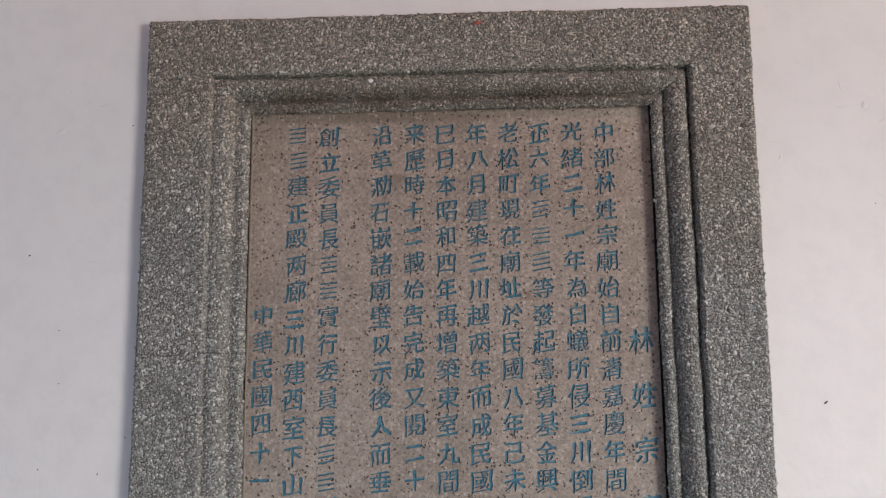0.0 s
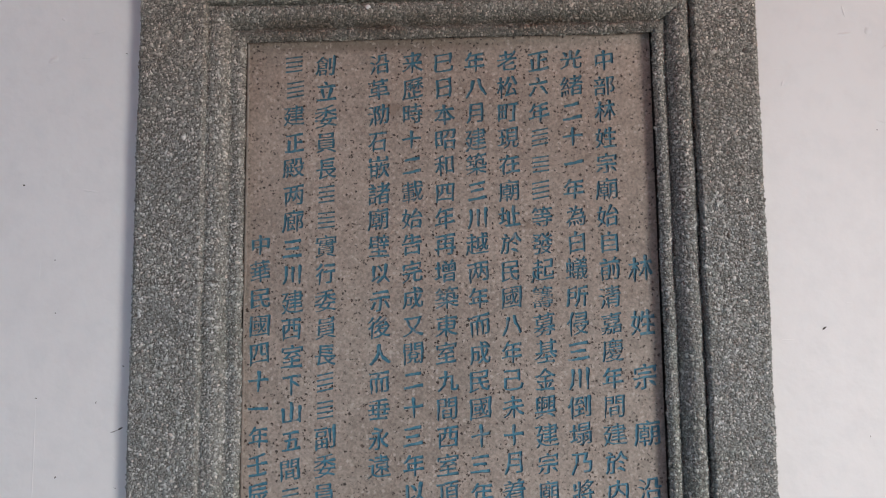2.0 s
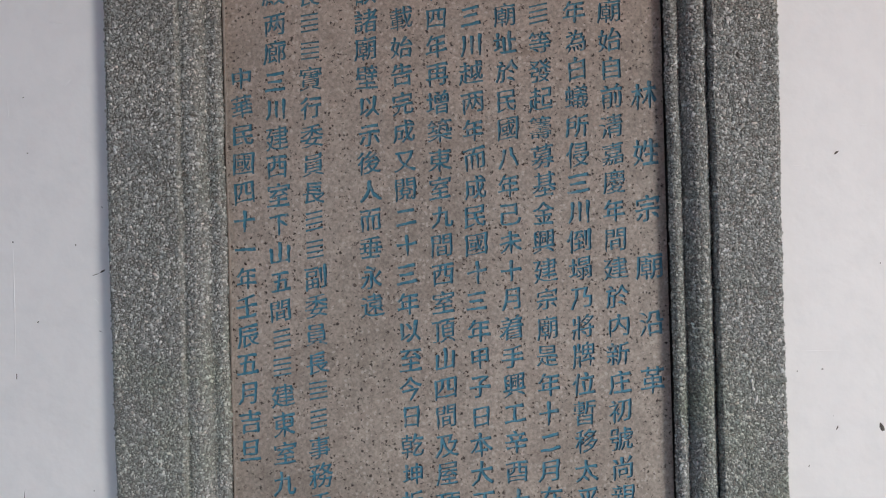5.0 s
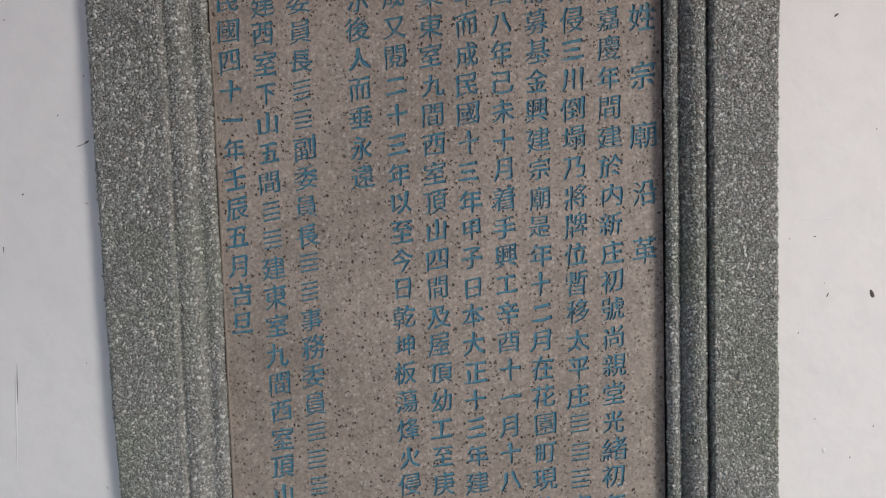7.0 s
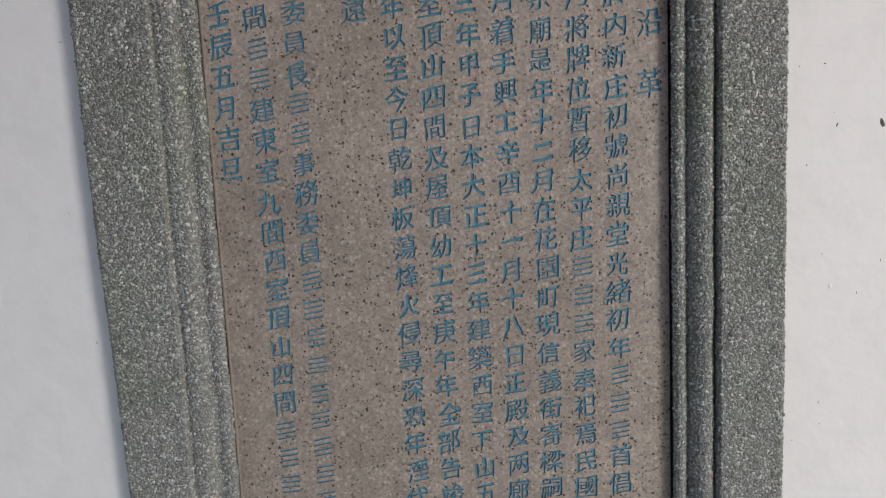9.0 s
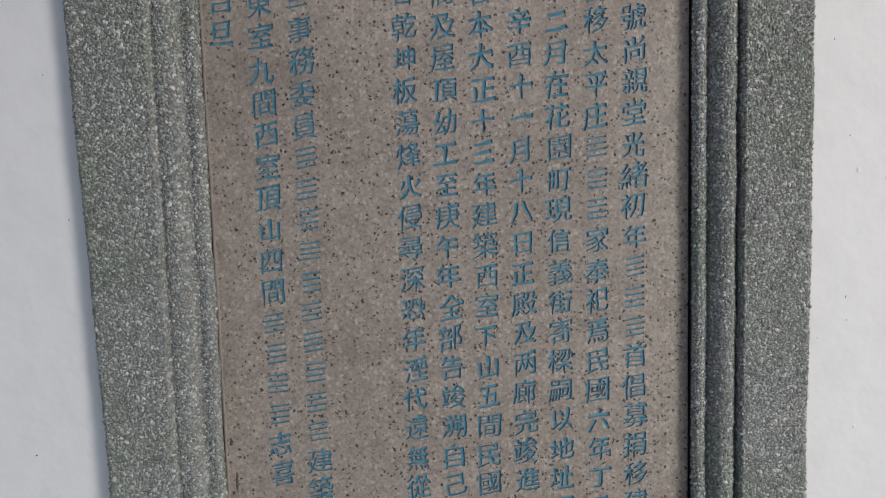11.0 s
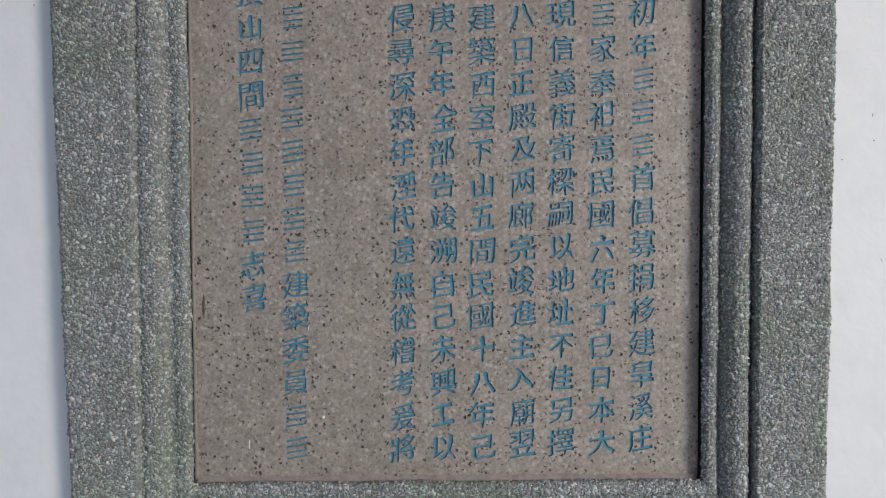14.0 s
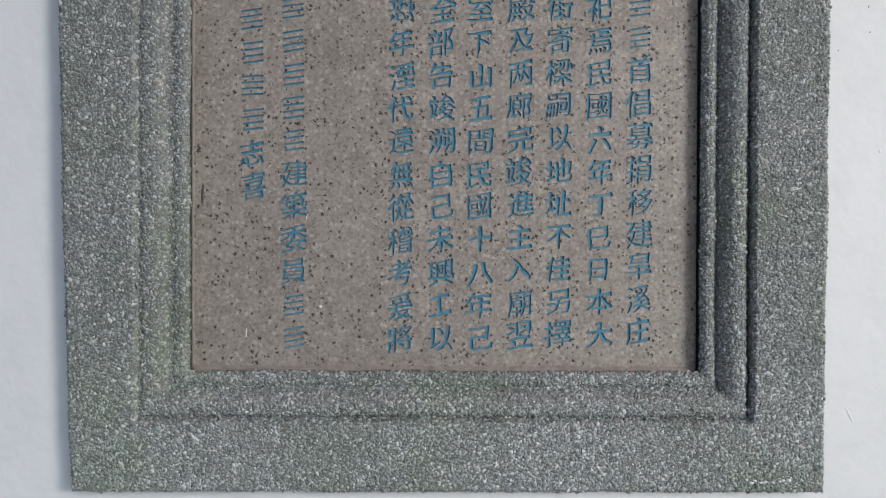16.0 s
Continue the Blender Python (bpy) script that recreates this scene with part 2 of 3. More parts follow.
def wall_with_niche():
    x0, x1, z0, z1 = -5.0, 6.8, 0.0, 3.0
    a, b, c, d = HOLE
    outer = [(x0, z0), (x1, z0), (x1, z1), (x0, z1)]
    inner = [(a, c), (b, c), (b, d), (a, d)]
    verts = [(x, y, z) for y in (WALL_Y, 0.24) for x, z in outer + inner]
    faces = []
    for k in range(4):
        n = (k + 1) % 4
        faces += [(k, n, 4 + n, 4 + k), (8 + n, 8 + k, 12 + k, 12 + n)]
        faces += [(k, 8 + k, 8 + n, n), (4 + k, 4 + n, 12 + n, 12 + k)]
    return mesh_of("wall_north", verts, faces, PLASTER)


wall = tagged(new("wall_north", wall_with_niche()), "white lime-washed plaster wall with fine scratches", "wall", kind="structure")
tagged(new("floor", box("floor", -9.0, 9.0, -9.0, 0.24, -0.2, 0.0, PAVE)), "plain grey paved floor of gallery and courtyard", "floor", kind="structure")
tagged(new("ceiling", box("ceiling", -1.35, 4.6, -2.5, 0.24, 2.75, 2.9, CEIL)), "red painted timber ceiling of the gallery", "ceiling", kind="structure")
tagged(new("wall_west", box("wall_west", -5.2, -5.0, -9.0, 0.24, 0.0, 3.0, PLASTER)), "plain white plastered end wall", "wall", kind="structure")
tagged(new("wall_south", box("wall_south", -5.0, 9.0, -9.2, -9.0, 0.0, 3.0, PLASTER)), "plain white plastered wall across the courtyard", "wall", kind="structure")
tagged(new("wall_east", box("wall_east", 6.8, 7.0, -9.0, 0.24, 0.0, 3.0, PLASTER)), "plain white plastered wall closing the courtyard", "wall", kind="structure")


def wall_with_doorway():
    """The end wall of the gallery, open from the floor to the lintel."""
    ring = [(-3.45, 0.0), (-3.3, 0.0), (-3.3, 2.2), (-2.1, 2.2), (-2.1, 0.0), (WALL_Y, 0.0), (WALL_Y, 2.75), (-3.45, 2.75)]
    n = len(ring)
    verts = [(x, y, z) for x in (3.0, 3.2) for y, z in ring]
    caps = [(0, 1, 2, 7), (7, 2, 3, 6), (6, 3, 4, 5)]
    faces = caps + [tuple(i + n for i in c[::-1]) for c in caps] + [(k, n + k, n + (k + 1) % n, (k + 1) % n) for k in range(n)]
    return mesh_of("wall_inner", verts, faces, PLASTER)


tagged(new("wall_inner", wall_with_doorway()), "white plastered end wall with an open doorway", "wall", kind="structure")

# ---- the stone tablet ----
HALF, Z_LOW, Z_TOP = 0.285, 0.500, 2.014
tablet = tagged(new("stone_tablet"), "brown granite tablet, blue inscription, pebbled frame, in white wall", "stone tablet")
tablet.location = (0, 0, Z_LOW)

# the moulding from the panel outwards: distance, height above the panel
PROFILE = [(0.0042, -0.02), (0.0032, 0.005), (0, 0.0098), (0.0016, 0.0146), (0.0052, 0.0178), (0.0092, 0.0180), (0.0128, 0.0160), (0.0152, 0.0128), (0.0170, 0.0112), (0.0186, 0.0122), (0.0208, 0.0178),
           (0.0240, 0.0240), (0.0285, 0.0282), (0.0340, 0.0303), (0.0395, 0.0302), (0.0436, 0.0278), (0.0460, 0.0225), (0.0480, 0.0195), (0.0498, 0.0205), (0.0508, 0.0330), (0.053, 0.036),
           (0.075, 0.0364), (0.102, 0.0362), (0.126, 0.0360), (0.1292, 0.0345), (0.130, 0.0315), (0.130, 0.006), (0.118, -0.05), (0.0045, -0.05)]
MOULD, EDGE = 0.053, 0.130
REACH = {"top": 0.133, "bottom": 0.127}


def left_reach(z):
    """The outer edge of the one post runs in towards its foot."""
    return float(np.interp(z, [0.37, 0.45, 0.63, 0.74, 0.88, 1.15, 1.45, 2.2], [0.1195, 0.123, 0.1275, 0.130, 0.1325, 0.1390, 0.1425, 0.1435]))


def right_reach(z):
    return float(np.interp(z, [0.37, 0.9, 1.4, 1.6, 2.15], [0.127, 0.1305, 0.1290, 0.131, 0.1350]))


SHALLOW = {"left": 0.8, "bottom": 0.45}


def profile(side):
    """The moulding of one side: its hollows are filled up to differing degrees."""
    f = SHALLOW.get(side, 0.0)
    made = []
    for d, h in PROFILE:
        if 0.0430 < d < 0.050:
            h += f * (0.0305 - h)
        elif 0.0125 < d < 0.0205:
            h += f * (0.0178 - h)
        made.append((d, h))
    return made


def on_frame(side, d, h, k):
    """The place on a rail: d outwards from the panel, h proud of it, k along it from 0 to 1."""
    clip = lambda some: MOULD + (some - MOULD) * (d - MOULD) / (EDGE - MOULD) if d > MOULD else d  # noqa: E731
    if side in ("left", "right"):
        z = Z_LOW - clip(REACH["bottom"]) + k * (Z_TOP + clip(REACH["top"]) - Z_LOW + clip(REACH["bottom"]))
        x = -HALF - clip(left_reach(z)) if side == "left" else HALF + clip(right_reach(z))
    else:
        z = Z_TOP + clip(REACH["top"]) if side == "top" else Z_LOW - clip(REACH["bottom"])
        x0, x1 = -HALF - clip(left_reach(z)), HALF + clip(right_reach(z))
        x = x0 + k * (x1 - x0)
    return Vector((x, -h, z))


def wavy(p, amount):
    n = noise.noise_vector(p * 14) * amount + noise.noise_vector(p * 60 + Vector((5, 3, 9))) * amount * 0.5
    return p + Vector((n.x, n.y * 0.6, n.z))


RAILS = {"left": ("post", 130), "right": ("post", 130), "top": ("rail", 56), "bottom": ("rail", 56)}
# seams between the cast lengths, along the posts
SEAMS = {"left": (0.444, 0.742, 1.672), "right": (0.512, 0.757, 1.436)}
rng = np.random.default_rng(11)


def frame_part(side, parent):
    name, steps = RAILS[side]
    shape = profile(side)
    verts, faces, n = [], [], len(shape)
    for k in range(steps + 1):
        for d, h in shape:
            p = on_frame(side, d, h, k / steps)
            p = wavy(p, 0.0012) if h > 0.007 else p
            verts.append(p - parent.location)
    for k in range(steps):
        for j in range(n):
            a, b = k * n + j, k * n + (j + 1) % n
            quad = (a, b, b + n, a + n)
            faces.append(quad if side in ("left", "bottom") else quad[::-1])
    faces += [tuple(range(n)), tuple(range(steps * n, steps * n + n))]
    me = mesh_of("frame_" + name, verts, faces, MORTAR)
    bm = bmesh.new()
    bm.from_mesh(me)
    bmesh.ops.recalc_face_normals(bm, faces=bm.faces)
    bm.to_mesh(me)
    bm.free()
    return part("frame_" + name, me, parent)


# a pebble: a cheap angular chip, a broad foot under a small slanting top
FOOT = [(math.cos(math.tau * k / 6), math.sin(math.tau * k / 6), -0.45) for k in range(6)]
HEAD = [(0.62 * math.cos(math.tau * (k + 0.25) / 3), 0.62 * math.sin(math.tau * (k + 0.25) / 3), 0.85) for k in range(3)]
CHIP_V = np.array(FOOT + HEAD)
CHIP_F = np.array([(6, 7, 8)] + [t for k in range(3) for t in ((2 * k, 2 * k + 1, 6 + k), (2 * k + 1, (2 * k + 2) % 6, 6 + k), ((2 * k + 2) % 6, 6 + (k + 1) % 3, 6 + k))])
PITCH = 0.0022


def pebbles(side, rail, parent):
    """The pebbles washed out of one rail's face, bedded in its mortar."""
    prof = ([(0.002, 0.0072)] if side != "right" else []) + [p for p in profile(side) if p[1] > 0.0085]
    prof.append((0.130, 0.014))
    cum = np.r_[0, np.cumsum([math.dist(a, b) for a, b in zip(prof, prof[1:])])]
    length = (Z_TOP - Z_LOW if side in ("left", "right") else 2 * HALF) + 0.13
    spots = []
    rows = int(cum[-1] / (PITCH * 0.87))
    for r in range(rows):
        s = (r + 0.5) / rows * cum[-1]
        j = min(int(np.searchsorted(cum, s)) - 1, len(prof) - 2)
        f = (s - cum[j]) / (cum[j + 1] - cum[j])
        (d0, h0), (d1, h1) = prof[j], prof[j + 1]
        slope = Vector((d1 - d0, h1 - h0)).normalized()
        count = int((length + (d0 - 0.065) * 2) / PITCH)
        for q in range(count):
            ff = min(max(f + rng.normal() * 0.0006 / (cum[j + 1] - cum[j]), 0), 1)
            k = (q + 0.5 * (r % 2) + rng.uniform(-0.3, 0.3)) / count
            p = on_frame(side, d0 + (d1 - d0) * ff, h0 + (h1 - h0) * ff, min(max(k, 0), 1))
            if any(abs(p.z - z - 0.003 * noise.noise(p * 30)) < 0.0008 for z in SEAMS.get(side, ())):
                continue
            p = wavy(p, 0.0012)
            out = {"left": (-1, 0), "right": (1, 0), "top": (0, 1), "bottom": (0, -1)}[side]
            normal = Vector((-slope.y * out[0], -slope.x, -slope.y * out[1]))
            spots.append((*p, *normal))
    spots = np.array(spots)
    n = len(spots)
    place, up = spots[:, :3], spots[:, 3:]
    up = up + rng.normal(size=(n, 3)) * 0.36
    up /= np.linalg.norm(up, axis=1)[:, None]
    side_dir = np.cross(up, rng.normal(size=(n, 3)))
    side_dir /= np.linalg.norm(side_dir, axis=1)[:, None]
    third = np.cross(up, side_dir)
    size = PITCH * 0.60 * rng.lognormal(0, 0.30, n).clip(0.5, 2.1)
    a, b, c = size * rng.uniform(1.0, 1.7, n), size * rng.uniform(0.7, 1.1, n), size * rng.uniform(0.42, 0.85, n)
    ball = CHIP_V[None] * rng.uniform(0.72, 1.24, (n, 9, 1))
    verts = (place + up * (rng.uniform(-0.2, 0.5, n) * c)[:, None])[:, None]
    verts = verts + ball[..., :1] * (side_dir * a[:, None])[:, None] + ball[..., 1:2] * (third * b[:, None])[:, None] + ball[..., 2:] * (up * c[:, None])[:, None]
    verts = verts - np.array(parent.location)
    faces = (CHIP_F[None] + 9 * np.arange(n)[:, None, None]).reshape(-1, 3)
    me = bpy.data.meshes.new("pebbles")
    me.vertices.add(n * 9)
    me.vertices.foreach_set("co", verts.reshape(-1))
    me.loops.add(len(faces) * 3)
    me.loops.foreach_set("vertex_index", faces.reshape(-1))
    me.polygons.add(len(faces))
    me.polygons.foreach_set("loop_start", np.arange(len(faces)) * 3)
    me.update(calc_edges=True)
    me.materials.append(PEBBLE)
    return part("pebbles", me, rail, "grey washed pebbles with green algae stains", "stuff")


FRAME = {}
for side in ("left", "right", "top", "bottom"):
    FRAME[side] = frame_part(side, tablet)
    pebbles(side, FRAME[side], tablet)

# ---- the inscription, column by column; '*' stands for a plain bar over a personal name ----
COLUMNS = [
    (0.2605, 1.685, 1.319, "林姓宗廟沿革", 1.12),
    (0.2185, 1.979, 0.545, "中部林姓宗廟始自前清嘉慶年間建於内新庄初號尚親堂光緒初年***首倡募捐移建旱溪庄", 1.0),
    (0.1735, 1.981, 0.540, "光緒二十一年為白蟻所侵三川倒塌乃將牌位暫移太平庄***家奉祀焉民國六年丁巳日本大", 1.0),
    (0.1275, 1.980, 0.541, "正六年***等發起籌募基金興建宗廟是年十二月在花園町現信義街寄樑嗣以地址不佳另擇", 1.0),
    (0.0835, 1.981, 0.540, "老松町現在廟址於民國八年己未十月着手興工辛酉十一月十八日正殿及两廊完竣進主入廟翌", 1.0),
    (0.0390, 1.981, 0.536, "年八月建築三川越两年而成民國十三年甲子日本大正十三年建築西室下山五間民國十八年己", 1.0),
    (-0.0055, 1.981, 0.536, "巳日本昭和四年再增築東室九間西室頂山四間及屋頂幼工至庚午年全部告竣溯自己未興工以", 1.0),
    (-0.0510, 1.982, 0.535, "来歷時十二載始告完成又閱二十三年以至今日乾坤板蕩烽火侵尋深恐年湮代遠無從稽考爰將", 1.0),
    (-0.0980, 1.981, 1.423, "沿革泐石嵌諸廟壁以示後人而垂永遠", 1.0),
    (-0.1720, 1.980, 0.536, "創立委員長**實行委員長**副委員長**事務委員**********建築委員**", 1.0),
    (-0.2180, 1.983, 0.707, "**建正殿两廊三川建西室下山五間**建東室九間西室頂山四間****志喜", 1.0),
    (-0.2625, 1.725, 1.238, "中華民國四十一年壬辰五月吉旦", 1.0),
]
EM, DEPTH, CELL = 0.0335, 0.0018, 0.0208


def outlines_of(char, cache={}):
    """The closed outlines of a character in the built-in font, about its middle, and its inked share of the square."""
    if char in cache:
        return cache[char]
    if char == "*":
        loops = [[Vector(p) for p in ((-0.36, y), (0.36, y), (0.36, y + 0.07), (-0.36, y + 0.07))] for y in (-0.36, -0.14, 0.08, 0.30)]
        cache[char] = loops, 0.27
        return cache[char]
    curve = bpy.data.curves.new("glyph", "FONT")
    curve.body, curve.size, curve.resolution_u = char, 1.0, 2
    ob = bpy.data.objects.new("glyph", curve)
    me = ob.to_mesh()
    bm = bmesh.new()
    bm.from_mesh(me)
    ob.to_mesh_clear()
    bmesh.ops.remove_doubles(bm, verts=bm.verts, dist=1e-5)
    bm.verts.index_update()
    bm.verts.ensure_lookup_table()
    bm.faces.ensure_lookup_table()
    area = sum(f.calc_area() for f in bm.faces)
    after = {}
    for e in bm.edges:
        if len(e.link_faces) == 1:
            l = e.link_loops[0]
            after.setdefault(l.vert.index, []).append((l.link_loop_next.vert.index, l.link_loop_next.vert.co.copy()))
    flip = bm.faces[0].normal.z < 0 if len(bm.faces) else False
    loops = []
    while after:
        first = now = next(iter(after))
        loop = []
        while now in after:
            loop.append(bm.verts[now].co.xy - Vector((0.5, 0.38)))
            step = after[now].pop()
            if not after[now]:
                del after[now]
            now = step[0]
            if now == first:
                break
        if len(loop) > 2:
            loops.append(loop[::-1] if flip else loop)
    bm.free()
    bpy.data.objects.remove(ob)
    bpy.data.curves.remove(curve)
    cache[char] = loops, area
    return cache[char]


def ended(loop):
    """Stroke ends as a brush leaves them: pressed at the start, level strokes pressed at the end, falling strokes drawn out thin."""
    m, moved = len(loop), [p.copy() for p in loop]
    for k in range(m):
        a, b = loop[k], loop[(k + 1) % m]
        t, before, after = b - a, a - loop[k - 1], loop[(k + 2) % m] - b
        if not 0.045 < t.length < 0.105 or before.length < 0.06 or after.length < 0.06:
            continue
        wide, t = t.length, t.normalized()
        if abs(t.dot(before.normalized())) > 0.5 or abs(t.dot(after.normalized())) > 0.5 or t.cross(after) < 0 or before.cross(t) < 0:
            continue
        n = Vector((t.y, -t.x))
        i, j = k, (k + 1) % m
        if n.x > 0.8:
            moved[i] += -t * wide * 0.40 - n * 0.005
            moved[j] += t * wide * 0.18 - n * 0.03
        elif n.x < -0.8:
            moved[i] += -t * wide * 0.10 + n * 0.02
            moved[j] += t * wide * 0.22 - n * 0.01
        elif n.y > 0.6:
            moved[i] += -t * wide * 0.12 - n * 0.03
            moved[j] += t * wide * 0.30 + n * 0.02
        else:
            moved[i] += t * wide * 0.28 + n * 0.02
            moved[j] += -t * wide * 0.28 + n * 0.01
    return moved


def brushed(char, seed):
    """The outlines as a hand would cut them: strokes swell and thin, level strokes rise to one side."""
    loops, area = outlines_of(char)
    bold = min(max(0.032 - 0.058 * area, 0.006), 0.024)
    turn, lean = math.radians(rng.normal() * 1.2), 0.15 + rng.normal() * 0.03
    fit = 0.83 + min(area, 0.36) / 0.36 * 0.14
    sx, sy = fit * (0.98 + rng.normal() * 0.035), fit * (1.0 + rng.normal() * 0.035)
    off = Vector((seed * 1.37, seed * 0.71, 0))
    made = []
    for loop in loops:
        loop = loop if char == "*" else ended(loop)
        pts = []
        for a, b in zip(loop, loop[1:] + loop[:1]):
            n = max(1, int((b - a).length / 0.07))
            pts += [a.lerp(b, k / n) for k in range(n)]
        m = len(pts)
        out = []
        for k, p in enumerate(pts):
            t = (pts[(k + 1) % m] - pts[k - 1])
            t = t.normalized() if t.length > 1e-6 else Vector((1, 0))
            nrm = Vector((t.y, -t.x))
            q3 = Vector((p.x, p.y, 0))
            swell = bold + (0.002 if char == "*" else 0.009) * noise.noise(q3 * 21 - off) + (0.003 if char == "*" else 0.024) * noise.noise(q3 * 5.5 + off) - 0.002 + 0.014 * (abs(nrm.x) - abs(nrm.y))
            if char != "*":
                swell += 0.026 * p.x * nrm.y**2 + 0.014 * p.y * nrm.x**2
            warp = noise.noise_vector(q3 * 2.2 + off) * (0.004 if char == "*" else 0.036)
            x, y = p.x + nrm.x * swell + warp.x, p.y + nrm.y * swell + warp.y
            y += lean * x
            x, y = sx * (x * math.cos(turn) - y * math.sin(turn)), sy * (x * math.sin(turn) + y * math.cos(turn))
            out.append(Vector((x, y)))
        made.append(out)
    return made


def inside(points, a, b):
    """Which points lie inside the outlines whose edges run from a to b."""
    px, py = points[:, :1], points[:, 1:]
    ay, by, ax, bx = a[None, :, 1], b[None, :, 1], a[None, :, 0], b[None, :, 0]
    cross = (ay > py) != (by > py)
    with np.errstate(divide="ignore", invalid="ignore"):
        hit = px < ax + (py - ay) / (by - ay) * (bx - ax)
    return (cross & hit).sum(1) % 2 == 1


from mathutils import geometry

panel_v, panel_f, cut = [], [], []


def slab_rect(x0, x1, z0, z1):
    n = len(panel_v)
    panel_v.extend([(x0, 0, z0), (x1, 0, z0), (x1, 0, z1), (x0, 0, z1)])
    panel_f.append((n, n + 1, n + 2, n + 3))


def carve(x, z, z0, z1, char, size, seed):
    """One cell of the panel with the character sunk in it."""
    x0, x1, slip = x - CELL, x + CELL, rng.normal() * 0.0007
    loops = [[Vector((min(max(x + slip + p.x * EM * size, x0 + 2e-4), x1 - 2e-4), min(max(z + p.y * EM * size, z0 + 2e-4), z1 - 2e-4))) for p in loop] for loop in brushed(char, seed)]
    corners = [Vector(c) for c in ((x0, z0), (x1, z0), (x1, z1), (x0, z1))]
    pts, edges = list(corners), [(0, 1), (1, 2), (2, 3), (3, 0)]
    for loop in loops:
        n = len(pts)
        pts += loop
        edges += [(n + k, n + (k + 1) % len(loop)) for k in range(len(loop))]
    big = [Vector(((p.x - x) * 100, (p.y - z) * 100)) for p in pts]
    v, e, f, *_ = geometry.delaunay_2d_cdt(big, edges, [], 0, 1e-6)
    flat = np.array([(p.x, p.y) for p in v])
    tri = np.array(f)
    ea, eb = np.array([big[a] for a, b in edges[4:]]), np.array([big[b] for a, b in edges[4:]])
    inner = inside(flat[tri].mean(1), ea, eb)
    n = len(panel_v)
    world_xy = flat / 100 + np.array([x, z])
    panel_v.extend((px, 0, pz) for px, pz in world_xy)
    panel_f.extend(tuple(int(i) + n for i in t) for t in tri[~inner])
    # the floor of the strokes and their sides
    sunk = tri[inner]
    used, idx = np.unique(sunk, return_inverse=True)
    idx = idx.reshape(-1, 3)
    m = len(used)
    verts = [(px - x, DEPTH, pz - z) for px, pz in world_xy[used]] + [(px - x, 0, pz - z) for px, pz in world_xy[used]]
    faces = [tuple(int(i) for i in t) for t in idx]
    seen = {}
    for t in faces:
        for a, b in ((t[0], t[1]), (t[1], t[2]), (t[2], t[0])):
            seen[(a, b)] = 1
    faces += [(a, b, b + m, a + m) for a, b in list(seen) if (b, a) not in seen]
    cut.append((x, z, verts, faces))


xs, seed = sorted(c[0] for c in COLUMNS), 0
left = -HALF - 0.0020
for x in xs:
    slab_rect(left, x - CELL, Z_LOW - 0.0028, Z_TOP + 0.0028)
    left = x + CELL
slab_rect(left, HALF - 0.0012, Z_LOW - 0.0028, Z_TOP + 0.0028)
for x, first, last, text, size in COLUMNS:
    pitch = (first - last) / (len(text) - 1)
    zs = [first - pitch * k + (rng.normal() * 0.0006 if 0 < k < len(text) - 1 else 0) for k in range(len(text))]
    cuts = [first + pitch / 2] + [(a + b) / 2 for a, b in zip(zs, zs[1:])] + [last - pitch / 2]
    slab_rect(x - CELL, x + CELL, cuts[0], Z_TOP + 0.0028)
    slab_rect(x - CELL, x + CELL, Z_LOW - 0.0028, cuts[-1])
    for k, char in enumerate(text):
        seed += 1
        carve(x, zs[k], cuts[k + 1], cuts[k], char, size, seed)

# the slab behind the carved face
n = len(panel_v)
a, b, c, d = -HALF - 0.0020, HALF - 0.0012, Z_LOW - 0.0028, Z_TOP + 0.0028
panel_v += [(x, y, z) for y in (0, 0.06) for x, z in ((a, c), (b, c), (b, d), (a, d))]
panel_f += [(n + k, n + 4 + k, n + 4 + (k + 1) % 4, n + (k + 1) % 4) for k in range(4)] + [(n + 7, n + 6, n + 5, n + 4)]
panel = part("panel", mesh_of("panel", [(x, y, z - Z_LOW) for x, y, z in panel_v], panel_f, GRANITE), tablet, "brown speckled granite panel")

# mortar smeared along one edge of the panel
sv, sf = [], []
for k in range(121):
    z = Z_LOW + (Z_TOP - Z_LOW) * k / 120
    w = 0.0032 + 0.002 * noise.noise(Vector((0, 0, z * 9))) + 0.0014 * noise.noise(Vector((4, 0, z * 50)))
    sv += [(-HALF - 0.0021, 0.0006, z - Z_LOW), (-HALF - 0.0012, -0.0009, z - Z_LOW), (-HALF - 0.001 + w * 0.7, -0.0008, z - Z_LOW), (-HALF - 0.001 + w, 0.0006, z - Z_LOW)]
sf = [(4 * k + j, 4 * k + j + 1, 4 * k + j + 5, 4 * k + j + 4) for k in range(120) for j in range(3)]
part("mortar_seam", mesh_of("mortar_seam", sv, sf, SMEAR, True), tablet, "pale mortar smear along the panel")

# cement drawn along the foot of the panel
sv = []
for k in range(201):
    x = -HALF + 0.002 + (2 * HALF - 0.006) * k / 200
    w = 0.0046 + 0.0022 * noise.noise(Vector((x * 14, 2, 0))) + 0.0022 * noise.noise(Vector((x * 75, 7, 0)))
    sv += [(x, 0.0005, w), (x, -0.0012, w * 0.75), (x, -0.0030, w * 0.25), (x, -0.0042, -0.0015)]
sf = [(4 * k + j, 4 * k + j + 1, 4 * k + j + 5, 4 * k + j + 4) for k in range(200) for j in range(3)]
part("mortar_seam", mesh_of("mortar_seam", sv, sf, SMEAR, True), tablet, "brownish mortar fillet along the foot of the panel")

# characters below head height are parts of their own, those above are joined
cut.sort(key=lambda some: some[1])
